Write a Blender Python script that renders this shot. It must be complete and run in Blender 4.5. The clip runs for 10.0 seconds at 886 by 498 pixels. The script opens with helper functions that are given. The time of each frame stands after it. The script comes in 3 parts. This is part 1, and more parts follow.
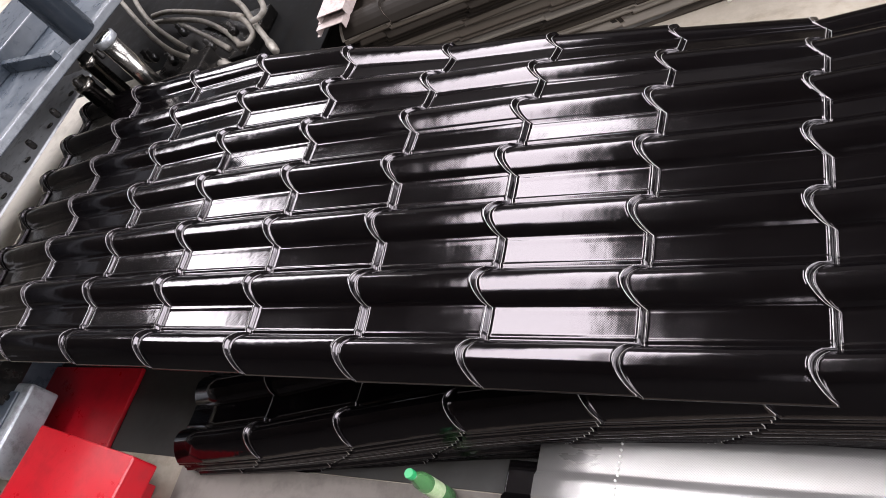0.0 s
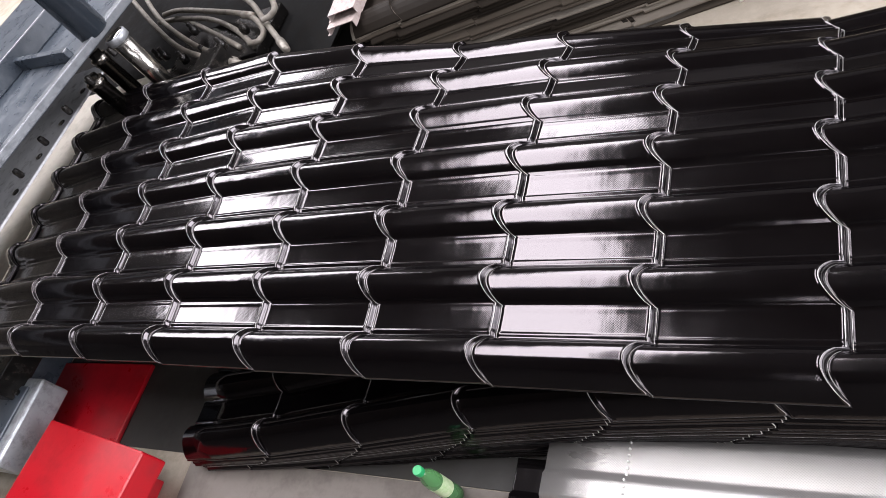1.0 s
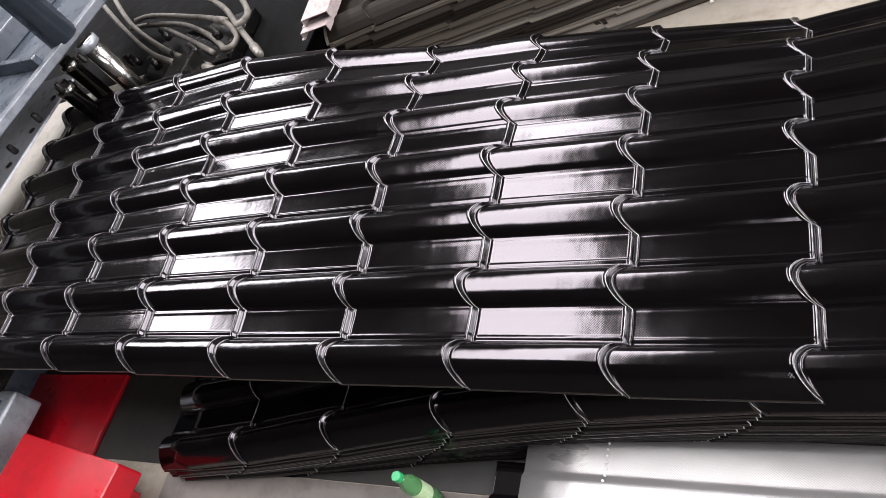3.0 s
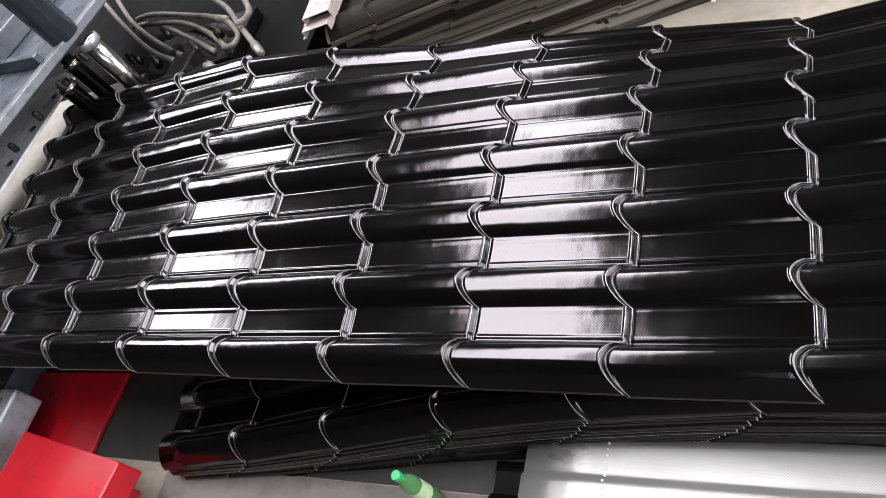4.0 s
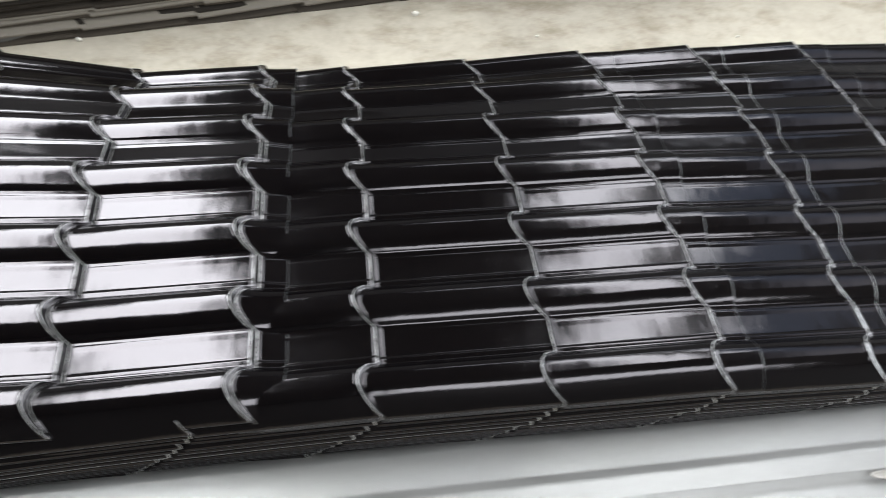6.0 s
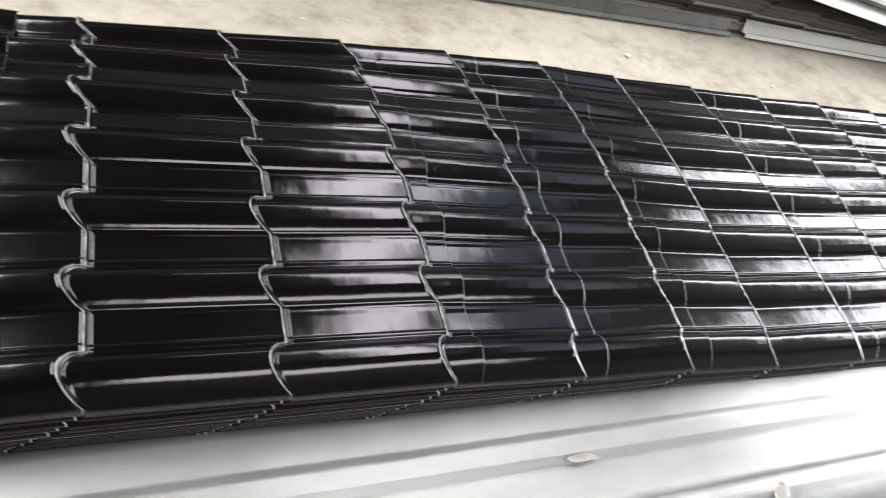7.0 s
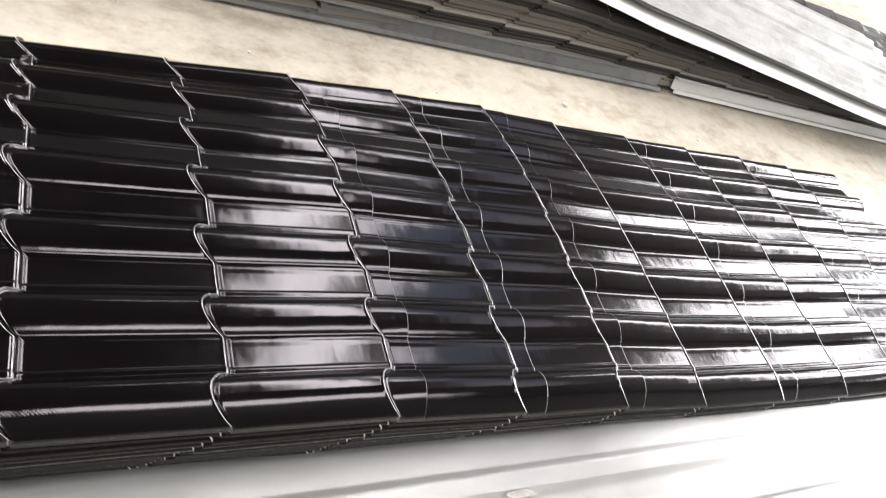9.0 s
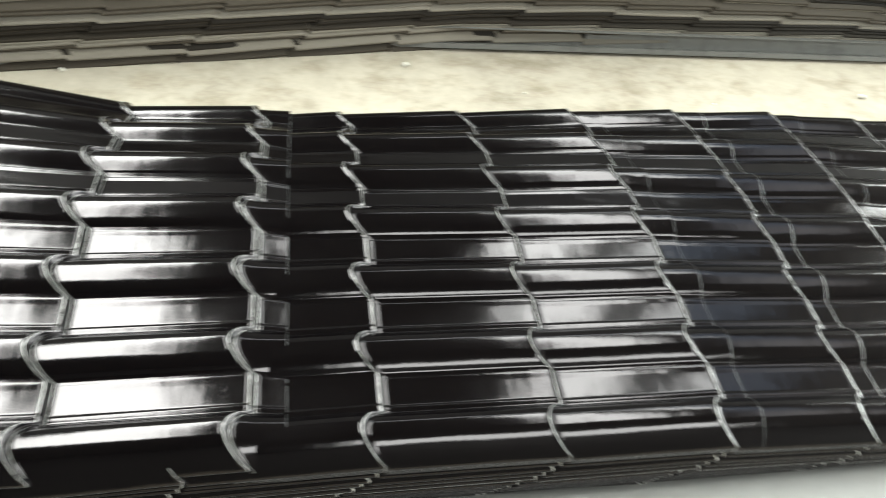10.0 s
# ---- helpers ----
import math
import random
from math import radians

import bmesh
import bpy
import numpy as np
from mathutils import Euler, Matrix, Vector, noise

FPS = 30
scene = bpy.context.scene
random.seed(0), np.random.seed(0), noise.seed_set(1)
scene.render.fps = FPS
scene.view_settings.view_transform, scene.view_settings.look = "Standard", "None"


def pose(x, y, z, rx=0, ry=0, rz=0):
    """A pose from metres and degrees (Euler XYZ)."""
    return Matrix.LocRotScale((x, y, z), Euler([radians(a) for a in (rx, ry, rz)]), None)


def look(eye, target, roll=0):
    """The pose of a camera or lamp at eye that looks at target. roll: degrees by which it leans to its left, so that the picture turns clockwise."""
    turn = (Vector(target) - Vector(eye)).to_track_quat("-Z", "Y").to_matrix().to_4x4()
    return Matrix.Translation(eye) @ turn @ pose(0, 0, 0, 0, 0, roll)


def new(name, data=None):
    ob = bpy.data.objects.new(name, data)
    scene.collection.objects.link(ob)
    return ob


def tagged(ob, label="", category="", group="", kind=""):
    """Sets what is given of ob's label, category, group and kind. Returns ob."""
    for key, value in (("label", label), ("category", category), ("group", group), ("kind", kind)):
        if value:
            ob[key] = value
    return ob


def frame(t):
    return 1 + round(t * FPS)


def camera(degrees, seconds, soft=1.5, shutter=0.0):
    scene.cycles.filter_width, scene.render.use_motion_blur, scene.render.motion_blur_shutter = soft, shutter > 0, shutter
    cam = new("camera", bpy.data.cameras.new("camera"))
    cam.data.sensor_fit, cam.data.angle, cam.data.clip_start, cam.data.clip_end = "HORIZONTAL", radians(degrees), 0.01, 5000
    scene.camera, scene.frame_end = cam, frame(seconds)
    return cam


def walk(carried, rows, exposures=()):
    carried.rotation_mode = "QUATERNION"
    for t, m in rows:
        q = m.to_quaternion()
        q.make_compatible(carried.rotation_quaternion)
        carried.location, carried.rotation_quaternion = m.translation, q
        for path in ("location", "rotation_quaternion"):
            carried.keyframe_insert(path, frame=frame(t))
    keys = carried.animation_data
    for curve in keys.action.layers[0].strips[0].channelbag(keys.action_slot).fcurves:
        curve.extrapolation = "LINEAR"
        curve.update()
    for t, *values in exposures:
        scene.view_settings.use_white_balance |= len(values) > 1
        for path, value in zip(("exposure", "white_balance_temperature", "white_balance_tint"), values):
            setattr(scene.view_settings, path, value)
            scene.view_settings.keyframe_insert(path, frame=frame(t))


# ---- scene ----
cam = camera(63.15, 10.0, soft=0.65, shutter=0.4)

EXPOSURES = ((0.0, 0.08, 6250, 17.0), (4.3, 0.06, 6150, 14.0), (5.0, 0.35, 6050, 7.0), (6.0, 0.12, 6000, 5.0), (7.5, 0.18, 6250, 10.0), (8.5, 0.14, 6300, 10.0), (9.3, 0.5, 6350, 10.0), (10.0, 0.5, 6350, -3.0))
# seconds, eye x y z, yaw, pitch, roll in degrees
PATH = (
    (0, 0.108, -0.653, 1.302, 47.57, -43.60, -42.60),
    (0.5, 0.106, -0.658, 1.309, 47.31, -43.17, -42.30),
    (1, 0.102, -0.663, 1.301, 48.03, -43.15, -42.50),
    (1.5, 0.106, -0.660, 1.295, 47.06, -43.30, -42.20),
    (2, 0.110, -0.660, 1.304, 46.26, -43.79, -42.20),
    (2.5, 0.110, -0.656, 1.297, 46.21, -43.98, -42.20),
    (4, 0.111, -0.656, 1.289, 46.38, -43.93, -42.10),
    (4.5, 0.179, -0.637, 1.279, 39.09, -47.12, -35.50),
    (5, 0.285, -0.684, 1.234, 17.63, -51.97, -18.20),
    (5.5, 0.459, -0.714, 1.198, 1.99, -51.69, -6.00),
    (6, 0.577, -0.664, 1.197, -10.38, -53.57, 4.60),
    (6.2, 0.619, -0.659, 1.193, -15.76, -52.73, 10.50),
    (7.3, 0.643, -0.658, 1.191, -43.07, -47.87, 34.20),
    (7.5, 0.630, -0.649, 1.189, -44.37, -47.44, 35.20),
    (8, 0.623, -0.661, 1.178, -49.31, -43.99, 37.80),
    (8.5, 0.620, -0.650, 1.177, -47.39, -45.88, 37.30),
    (9, 0.607, -0.675, 1.180, -42.53, -43.00, 34.90),
    (9.5, 0.534, -0.655, 1.180, -33.90, -46.10, 22.30),
    (10, 0.455, -0.650, 1.163, -16.20, -48.70, 11.30),
)


def eye_pose(x, y, z, yaw, pitch, roll):
    a, b = radians(yaw), radians(pitch)
    ahead = Vector((-math.sin(a) * math.cos(b), math.cos(a) * math.cos(b), math.sin(b)))
    return look((x, y, z), Vector((x, y, z)) + ahead, roll)


walk(cam, [(t, eye_pose(*row)) for t, *row in PATH], exposures=EXPOSURES)

FLOOR = -0.324
TILE = 0.35      # length of a pressed tile
PITCH = 0.183    # ridge to ridge
FLAT = 0.08
STEP = 0.0115

# ---- light ----
world = bpy.data.worlds.new("world")
scene.world = world
world.use_nodes = True
wn = world.node_tree.nodes
sky = wn.new("ShaderNodeTexSky")
sky.sky_type, sky.sun_disc, sky.sun_elevation, sky.sun_rotation = "NISHITA", False, radians(40), radians(90)
wn["Background"].inputs[1].default_value = 0.12
world.node_tree.links.new(sky.outputs[0], wn["Background"].inputs[0])


def skylight(name, x0, x1, y0, y1, z, radiance, colour=(1, 1, 1)):
    """Daylight in a roof opening."""
    d = bpy.data.lights.new(name, "AREA")
    d.shape, d.size, d.size_y = "RECTANGLE", x1 - x0, y1 - y0
    d.energy, d.color = radiance * math.pi * (x1 - x0) * (y1 - y0), colour
    ob = new(name, d)
    ob.matrix_world = pose((x0 + x1) / 2, (y0 + y1) / 2, z)
    return ob


ROOF = 6.5
# x0, x1, y0, y1, radiance
SKYLIGHTS = (
    (-9.7, -7.3, 1.0, 9.6, 21.0),
    (-3.3, -1.5, -1.2, 9.6, 19.0),
    (3.1, 4.25, -0.5, 7.4, 12.0),
    (5.2, 6.2, 3.6, 7.4, 8.0),
    # faint opening added only to lift the dark tile flats
    (6.2, 8.0, -1.0, 8.3, 0.25),
    (12.2, 15.0, -1.0, 9.6, 14.0),
    (1.5, 8.0, 8.3, 9.6, 3.0),
    # unseen south opening, added to brighten the near side of the pile
    (0.5, 7.0, -6.4, -4.4, 9.0),
)
for xa, xb, ya, yb, rad in SKYLIGHTS:
    skylight("roof_daylight", xa, xb, ya, yb, ROOF + 0.02, rad, (1.0, 0.98, 0.96))
gate = bpy.data.lights.new("gate_daylight", "AREA")
gate.shape, gate.size, gate.size_y, gate.energy = "RECTANGLE", 12.0, 5.8, 16.0 * math.pi * 69.6
gate_ob = new("gate_daylight", gate)
gate_ob.matrix_world = look((15.9, 1.0, FLOOR + 2.95), (0, 1.0, FLOOR + 2.95))

# ---- materials ----


def material(name, colour, rough=0.5, metal=0.0, spec=0.5):
    m = bpy.data.materials.new(name)
    m.use_nodes = True
    b = m.node_tree.nodes["Principled BSDF"]
    b.inputs["Base Color"].default_value = (*colour, 1)
    b.inputs["Roughness"].default_value, b.inputs["Metallic"].default_value = rough, metal
    b.inputs["Specular IOR Level"].default_value = spec
    return m


def node(m, kind, **values):
    n = m.node_tree.nodes.new(kind)
    for key, value in values.items():
        n.inputs[key].default_value = value
    return n


def link(m, a, b):
    m.node_tree.links.new(a, b)


def coords(m, scale=(1, 1, 1)):
    c = m.node_tree.nodes.new("ShaderNodeTexCoord")
    mp = m.node_tree.nodes.new("ShaderNodeMapping")
    mp.inputs["Scale"].default_value = scale
    link(m, c.outputs["Object"], mp.inputs["Vector"])
    return mp.outputs[0]


def noise_tex(m, vec, scale, detail=4.0, rough=0.55):
    n = node(m, "ShaderNodeTexNoise", Scale=scale, Detail=detail, Roughness=rough)
    link(m, vec, n.inputs["Vector"])
    return n


def ramp(m, fac, stops):
    r = m.node_tree.nodes.new("ShaderNodeValToRGB")
    while len(r.color_ramp.elements) < len(stops):
        r.color_ramp.elements.new(0.5)
    for e, (at, c) in zip(r.color_ramp.elements, stops):
        e.position, e.color = at, (*c, 1) if len(c) == 3 else c
    link(m, fac, r.inputs[0])
    return r.outputs[0]


def bump(m, height, strength, distance, before=None):
    b = node(m, "ShaderNodeBump", Strength=strength, Distance=distance)
    link(m, height, b.inputs["Height"])
    if before:
        link(m, before, b.inputs["Normal"])
    return b.outputs[0]


def bsdf(m):
    return m.node_tree.nodes["Principled BSDF"]


def painted_steel(name, colour, rough, dust=0.0, emboss=0.25, wave=1.0):
    """Coil-coated sheet: fine embossed dots, slow waviness, faint dust."""
    m = material(name, colour, rough)
    dots = node(m, "ShaderNodeTexVoronoi", Scale=250.0, Randomness=0.06)
    dots.voronoi_dimensions = "2D"
    turned = coords(m)
    turned.node.inputs["Rotation"].default_value = (0, 0, radians(38))
    link(m, turned, dots.inputs["Vector"])
    slow = noise_tex(m, coords(m, (1.0, 1.6, 1.0)), 5.0, 2.0)
    n1 = bump(m, slow.outputs[0], 0.3 * wave, 0.006)
    mid = noise_tex(m, coords(m, (2.2, 1.0, 1.0)), 9.0, 2.0)
    n1 = bump(m, mid.outputs[0], 0.22 * wave, 0.0022, n1)
    n2 = bump(m, dots.outputs["Distance"], emboss, 0.002, n1)
    link(m, n2, bsdf(m).inputs["Normal"])
    cloud = noise_tex(m, coords(m, (1.0, 3.0, 1.0)), 3.0, 6.0, 0.65)
    c = [x + dust for x in colour]
    link(m, ramp(m, cloud.outputs[0], ((0.35, colour), (0.75, c))), bsdf(m).inputs["Base Color"])
    r = ramp(m, cloud.outputs[0], ((0.3, (rough,) * 3), (0.8, (rough * 1.5,) * 3)))
    link(m, r, bsdf(m).inputs["Roughness"])
    return m


def vary(m, low, high):
    """Sheet-to-sheet differences in gloss."""
    info = m.node_tree.nodes.new("ShaderNodeObjectInfo")
    link(m, ramp(m, info.outputs["Random"], ((0.0, (low,) * 3), (1.0, (high,) * 3))), bsdf(m).inputs["Roughness"])


def concrete(name, light, dark):
    m = material(name, light, 0.75)
    v = coords(m)
    big = noise_tex(m, v, 0.9, 6.0, 0.65)
    fine = noise_tex(m, v, 26.0, 5.0, 0.7)
    a = ramp(m, big.outputs[0], ((0.3, dark), (0.62, light)))
    spots = noise_tex(m, coords(m, (1.0, 1.7, 1.0)), 4.5, 7.0, 0.72)
    worn_in = node(m, "ShaderNodeMix")
    worn_in.data_type, worn_in.blend_type = "RGBA", "MULTIPLY"
    worn_in.inputs[0].default_value = 1.0
    link(m, ramp(m, fine.outputs[0], ((0.3, (0.86,) * 3), (0.65, (1.03,) * 3))), worn_in.inputs[6])
    link(m, ramp(m, spots.outputs[0], ((0.3, (0.62, 0.58, 0.52)), (0.5, (0.97,) * 3), (0.75, (1.06,) * 3))), worn_in.inputs[7])
    b = worn_in.outputs[2]
    mix = m.node_tree.nodes.new("ShaderNodeMix")
    mix.data_type, mix.blend_type = "RGBA", "MULTIPLY"
    mix.inputs[0].default_value = 1.0
    link(m, a, mix.inputs[6])
    link(m, b, mix.inputs[7])
    link(m, mix.outputs[2], bsdf(m).inputs["Base Color"])
    link(m, bump(m, fine.outputs[0], 0.25, 0.004), bsdf(m).inputs["Normal"])
    return m


def worn(name, colour, wear, rough, metal=0.0, scale=9.0, at=0.62):
    """Paint or metal with stains and scuffs."""
    m = material(name, colour, rough, metal)
    v = coords(m)
    n = noise_tex(m, v, scale, 7.0, 0.7)
    link(m, ramp(m, n.outputs[0], ((at - 0.14, colour), (at + 0.1, wear))), bsdf(m).inputs["Base Color"])
    link(m, ramp(m, n.outputs[0], ((0.3, (rough * 0.8,) * 3), (0.75, (min(1, rough * 1.5),) * 3))), bsdf(m).inputs["Roughness"])
    f = noise_tex(m, v, 70.0, 3.0)
    link(m, bump(m, f.outputs[0], 0.15, 0.002), bsdf(m).inputs["Normal"])
    return m


CUT = material("cut_zinc_edge", (0.2, 0.2, 0.2), 0.35, 0.2)
info = CUT.node_tree.nodes.new("ShaderNodeObjectInfo")
link(CUT, ramp(CUT, info.outputs["Random"], ((0.1, (0.01,) * 3), (0.6, (0.09,) * 3), (1.0, (0.45, 0.44, 0.43)))), bsdf(CUT).inputs["Base Color"])
BLACK = painted_steel("black_coated_steel", (0.0012, 0.0009, 0.0011), 0.085, dust=0.0010, emboss=0.036, wave=1.2)
BLACK_OLD = painted_steel("black_coated_steel_stacked", (0.0018, 0.0014, 0.0016), 0.2, dust=0.0015, emboss=0.03)
vary(BLACK_OLD, 0.08, 0.28)
for coat in (BLACK, BLACK_OLD):
    bsdf(coat).inputs["Specular Tint"].default_value = (1.0, 0.92, 0.95, 1)
# Pale colour that paints the reflections along the step edges
GLINT = worn("painted_edge_glint", (0.38, 0.37, 0.36), (0.06, 0.056, 0.053), 0.35, 0.4, scale=45.0, at=0.56)
# Bare press marks and dimples; colour raised to carry highlights on stacked edges
BEAD = material("bare_highlit_edge", (0.75, 0.74, 0.72), 0.35, 0.5)
SILVER = painted_steel("embossed_aluzinc", (0.285, 0.274, 0.263), 0.27, dust=0.06, emboss=0.22, wave=1.2)
bsdf(SILVER).inputs["Metallic"].default_value = 0.55
REAR = painted_steel("dusty_grey_steel", (0.105, 0.095, 0.083), 0.5, dust=0.10, emboss=0.1)
info = REAR.node_tree.nodes.new("ShaderNodeObjectInfo")
link(REAR, ramp(REAR, info.outputs["Random"], ((0.0, (0.008, 0.006, 0.0045)), (0.4, (0.03, 0.024, 0.018)), (0.7, (0.075, 0.062, 0.048)), (1.0, (0.24, 0.215, 0.18)))), bsdf(REAR).inputs["Base Color"])
bsdf(REAR).inputs["Specular IOR Level"].default_value = 0.12
RIBBED = worn("dusty_white_ribbed_steel", (0.21, 0.2, 0.186), (0.15, 0.142, 0.128), 0.5, scale=5.0, at=0.58)
FILM = worn("clouded_film", (0.34, 0.31, 0.28), (0.22, 0.2, 0.18), 0.3, scale=45.0, at=0.5)
CREAM = painted_steel("dusty_white_steel", (0.44, 0.42, 0.385), 0.5, dust=0.08, emboss=0.1)
FLOOR_MAT = concrete("worn_concrete", (0.38, 0.335, 0.265), (0.26, 0.228, 0.18))
WALL_MAT = worn("grey_cladding", (0.06, 0.056, 0.053), (0.04, 0.037, 0.034), 0.7, scale=2.0)
ROOF_MAT = worn("dark_roof_sheet", (0.058, 0.049, 0.043), (0.036, 0.030, 0.027), 0.7, scale=2.0)
BLUE = worn("blue_grey_machine_paint", (0.034, 0.044, 0.057), (0.07, 0.082, 0.095), 0.28, scale=14.0)
FLANGE = worn("rubbed_grey_steel", (0.12, 0.13, 0.142), (0.06, 0.066, 0.074), 0.35, 0.2, scale=24.0)
BRIGHT = worn("worn_machine_steel", (0.34, 0.36, 0.38), (0.16, 0.16, 0.16), 0.35, 0.5, scale=20.0)
CHROME = worn("polished_steel_column", (0.42, 0.41, 0.38), (0.34, 0.32, 0.29), 0.2, 1.0, scale=3.0)
DARK = worn("oily_dark_steel", (0.010, 0.0095, 0.009), (0.03, 0.026, 0.022), 0.22, 0.4, scale=20.0)
RED = worn("red_machine_paint", (0.36, 0.004, 0.010), (0.27, 0.005, 0.010), 0.3, scale=11.0)
HOSE = worn("dusty_rubber_hose", (0.15, 0.135, 0.112), (0.07, 0.062, 0.052), 0.55, scale=18.0)
BED = worn("cream_bed_plate", (0.62, 0.57, 0.48), (0.42, 0.38, 0.31), 0.5, scale=8.0)


# ---- mesh helpers ----
def part(name, bm, mat, parent=None, label=""):
    me = bpy.data.meshes.new(name)
    bm.to_mesh(me)
    bm.free()
    me.materials.append(mat)
    ob = new(name, me)
    if parent:
        ob.parent = parent
    if label:
        tagged(ob, label)
    return ob


def smooth(ob):
    ob.data.polygons.foreach_set("use_smooth", [True] * len(ob.data.polygons))
    return ob


def thing(name, label, category, group="", at=(0, 0, 0), kind=""):
    ob = new(name)
    ob.location = at
    return tagged(ob, label, category, group, kind)


def box(x0, x1, y0, y1, z0, z1, bevel=0.004, segs=2, bm=None, m=None):
    own = bm is None
    bm = bm or bmesh.new()
    r = bmesh.ops.create_cube(bm, size=1.0)
    mat = Matrix.Translation(((x0 + x1) / 2, (y0 + y1) / 2, (z0 + z1) / 2)) @ Matrix.Diagonal((x1 - x0, y1 - y0, z1 - z0, 1))
    bmesh.ops.transform(bm, matrix=(m @ mat) if m else mat, verts=r["verts"])
    if bevel:
        edges = list({e for v in r["verts"] for e in v.link_edges})
        bmesh.ops.bevel(bm, geom=edges, offset=bevel, segments=segs, affect="EDGES", profile=0.6)
    return bm


def lathe(profile, n=24, bm=None, m=None):
    """Turned about z: rows of (radius, height)."""
    bm = bm or bmesh.new()
    rings = []
    for r, z in profile:
        ring = []
        for k in range(n):
            a = 2 * math.pi * k / n
            p = Vector((r * math.cos(a), r * math.sin(a), z))
            ring.append(bm.verts.new(m @ p if m else p))
        rings.append(ring)
    for a, b in zip(rings, rings[1:]):
        for k in range(n):
            bm.faces.new((a[k], a[(k + 1) % n], b[(k + 1) % n], b[k]))
    bm.faces.new(rings[0][::-1])
    bm.faces.new(rings[-1])
    return bm


def tube(points, radius, n=10):
    """A round tube along a smooth line through the points."""
    pts = [Vector(p) for p in points]
    fine = []
    for k in range(len(pts) - 1):
        p0, p1, p2, p3 = pts[max(k - 1, 0)], pts[k], pts[k + 1], pts[min(k + 2, len(pts) - 1)]
        for s in range(8):
            t = s / 8
            fine.append(0.5 * ((2 * p1) + (p2 - p0) * t + (2 * p0 - 5 * p1 + 4 * p2 - p3) * t * t + (3 * p1 - p0 - 3 * p2 + p3) * t ** 3))
    fine.append(pts[-1])
    bm = bmesh.new()
    rings = []
    for k, p in enumerate(fine):
        d = (fine[min(k + 1, len(fine) - 1)] - fine[max(k - 1, 0)]).normalized()
        a = d.orthogonal().normalized() if not rings else (side - d * side.dot(d)).normalized()
        side = a
        b = d.cross(a)
        rings.append([bm.verts.new(p + radius * (a * math.cos(2 * math.pi * q / n) + b * math.sin(2 * math.pi * q / n))) for q in range(n)])
    for a, b in zip(rings, rings[1:]):
        for q in range(n):
            bm.faces.new((a[q], a[(q + 1) % n], b[(q + 1) % n], b[q]))
    bm.faces.new(rings[0][::-1])
    bm.faces.new(rings[-1])
    return bm


def grid_object(name, xs, ys, place, mat, thick=0.0, soft_faces=True, edge=None, ends=False, beads=(), bead=None, glints=()):
    """A sheet over columns xs and rows ys; place(x_index, y_index) gives the point."""
    verts = [place(a, b) for a in range(len(xs)) for b in range(len(ys))]
    w = len(ys)
    faces = [(a * w + b, (a + 1) * w + b, (a + 1) * w + b + 1, a * w + b + 1) for a in range(len(xs) - 1) for b in range(w - 1)]
    me = bpy.data.meshes.new(name)
    me.from_pydata(verts, [], faces)
    me.materials.append(mat)
    me.polygons.foreach_set("use_smooth", [True] * len(faces))
    if edge:
        me.materials.append(edge)
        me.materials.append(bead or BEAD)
        me.materials.append(GLINT)
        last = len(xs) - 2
        me.polygons.foreach_set("material_index", [3 if a in glints else 2 if b < 7 and a in beads else int(b == 0 or (ends and a == last)) for a in range(len(xs) - 1) for b in range(w - 1)])
    ob = new(name, me)
    if not soft_faces:
        me.polygons.foreach_set("use_smooth", [False] * len(faces))
    if thick:
        s = ob.modifiers.new("thickness", "SOLIDIFY")
        s.thickness, s.offset = thick, -1.0
    return ob


# ---- roof-tile sheets ----
RIDGE = PITCH - FLAT


def cross_rows(fine, ridges=7):
    """Rows across a sheet: (y, height, how far the step line runs back at that row)."""
    rows = []
    n = 14 if fine else 7
    for j in range(ridges):
        a = (j - 1) * PITCH + FLAT
        if j == 0:
            rows += [(a - 0.001, -0.0265, 0), (a - 0.002, -0.0222, 0), (a - 0.0015, -0.0205, 0)]
        for k in range(n + 1):
            u = k / n
            s = max(0.0, math.sin(math.pi * u ** 1.2)) ** 0.62
            drop = -0.018 * (1 - u) ** 2 if j == 0 else 0.0
            if j == ridges - 1 and u > 0.86:
                break
            rows.append((a + RIDGE * u, 0.030 * s + drop, -0.040 * s))
        if j < ridges - 1:
            f = j * PITCH
            if fine:
                rows += [(f + 0.004, 0.0005, 0), (f + 0.008, 0.0030, 0), (f + 0.011, 0.0030, 0), (f + 0.015, 0.0002, 0)]
                rows += [(f + 0.019, 0.0, 0), (f + 0.040, 0.0, 0), (f + 0.060, 0.0, 0), (f + 0.065, 0.0002, 0), (f + 0.070, 0.0018, 0), (f + 0.075, 0.0015, 0)]
            else:
                rows += [(f + 0.04, 0, 0)]
    return rows


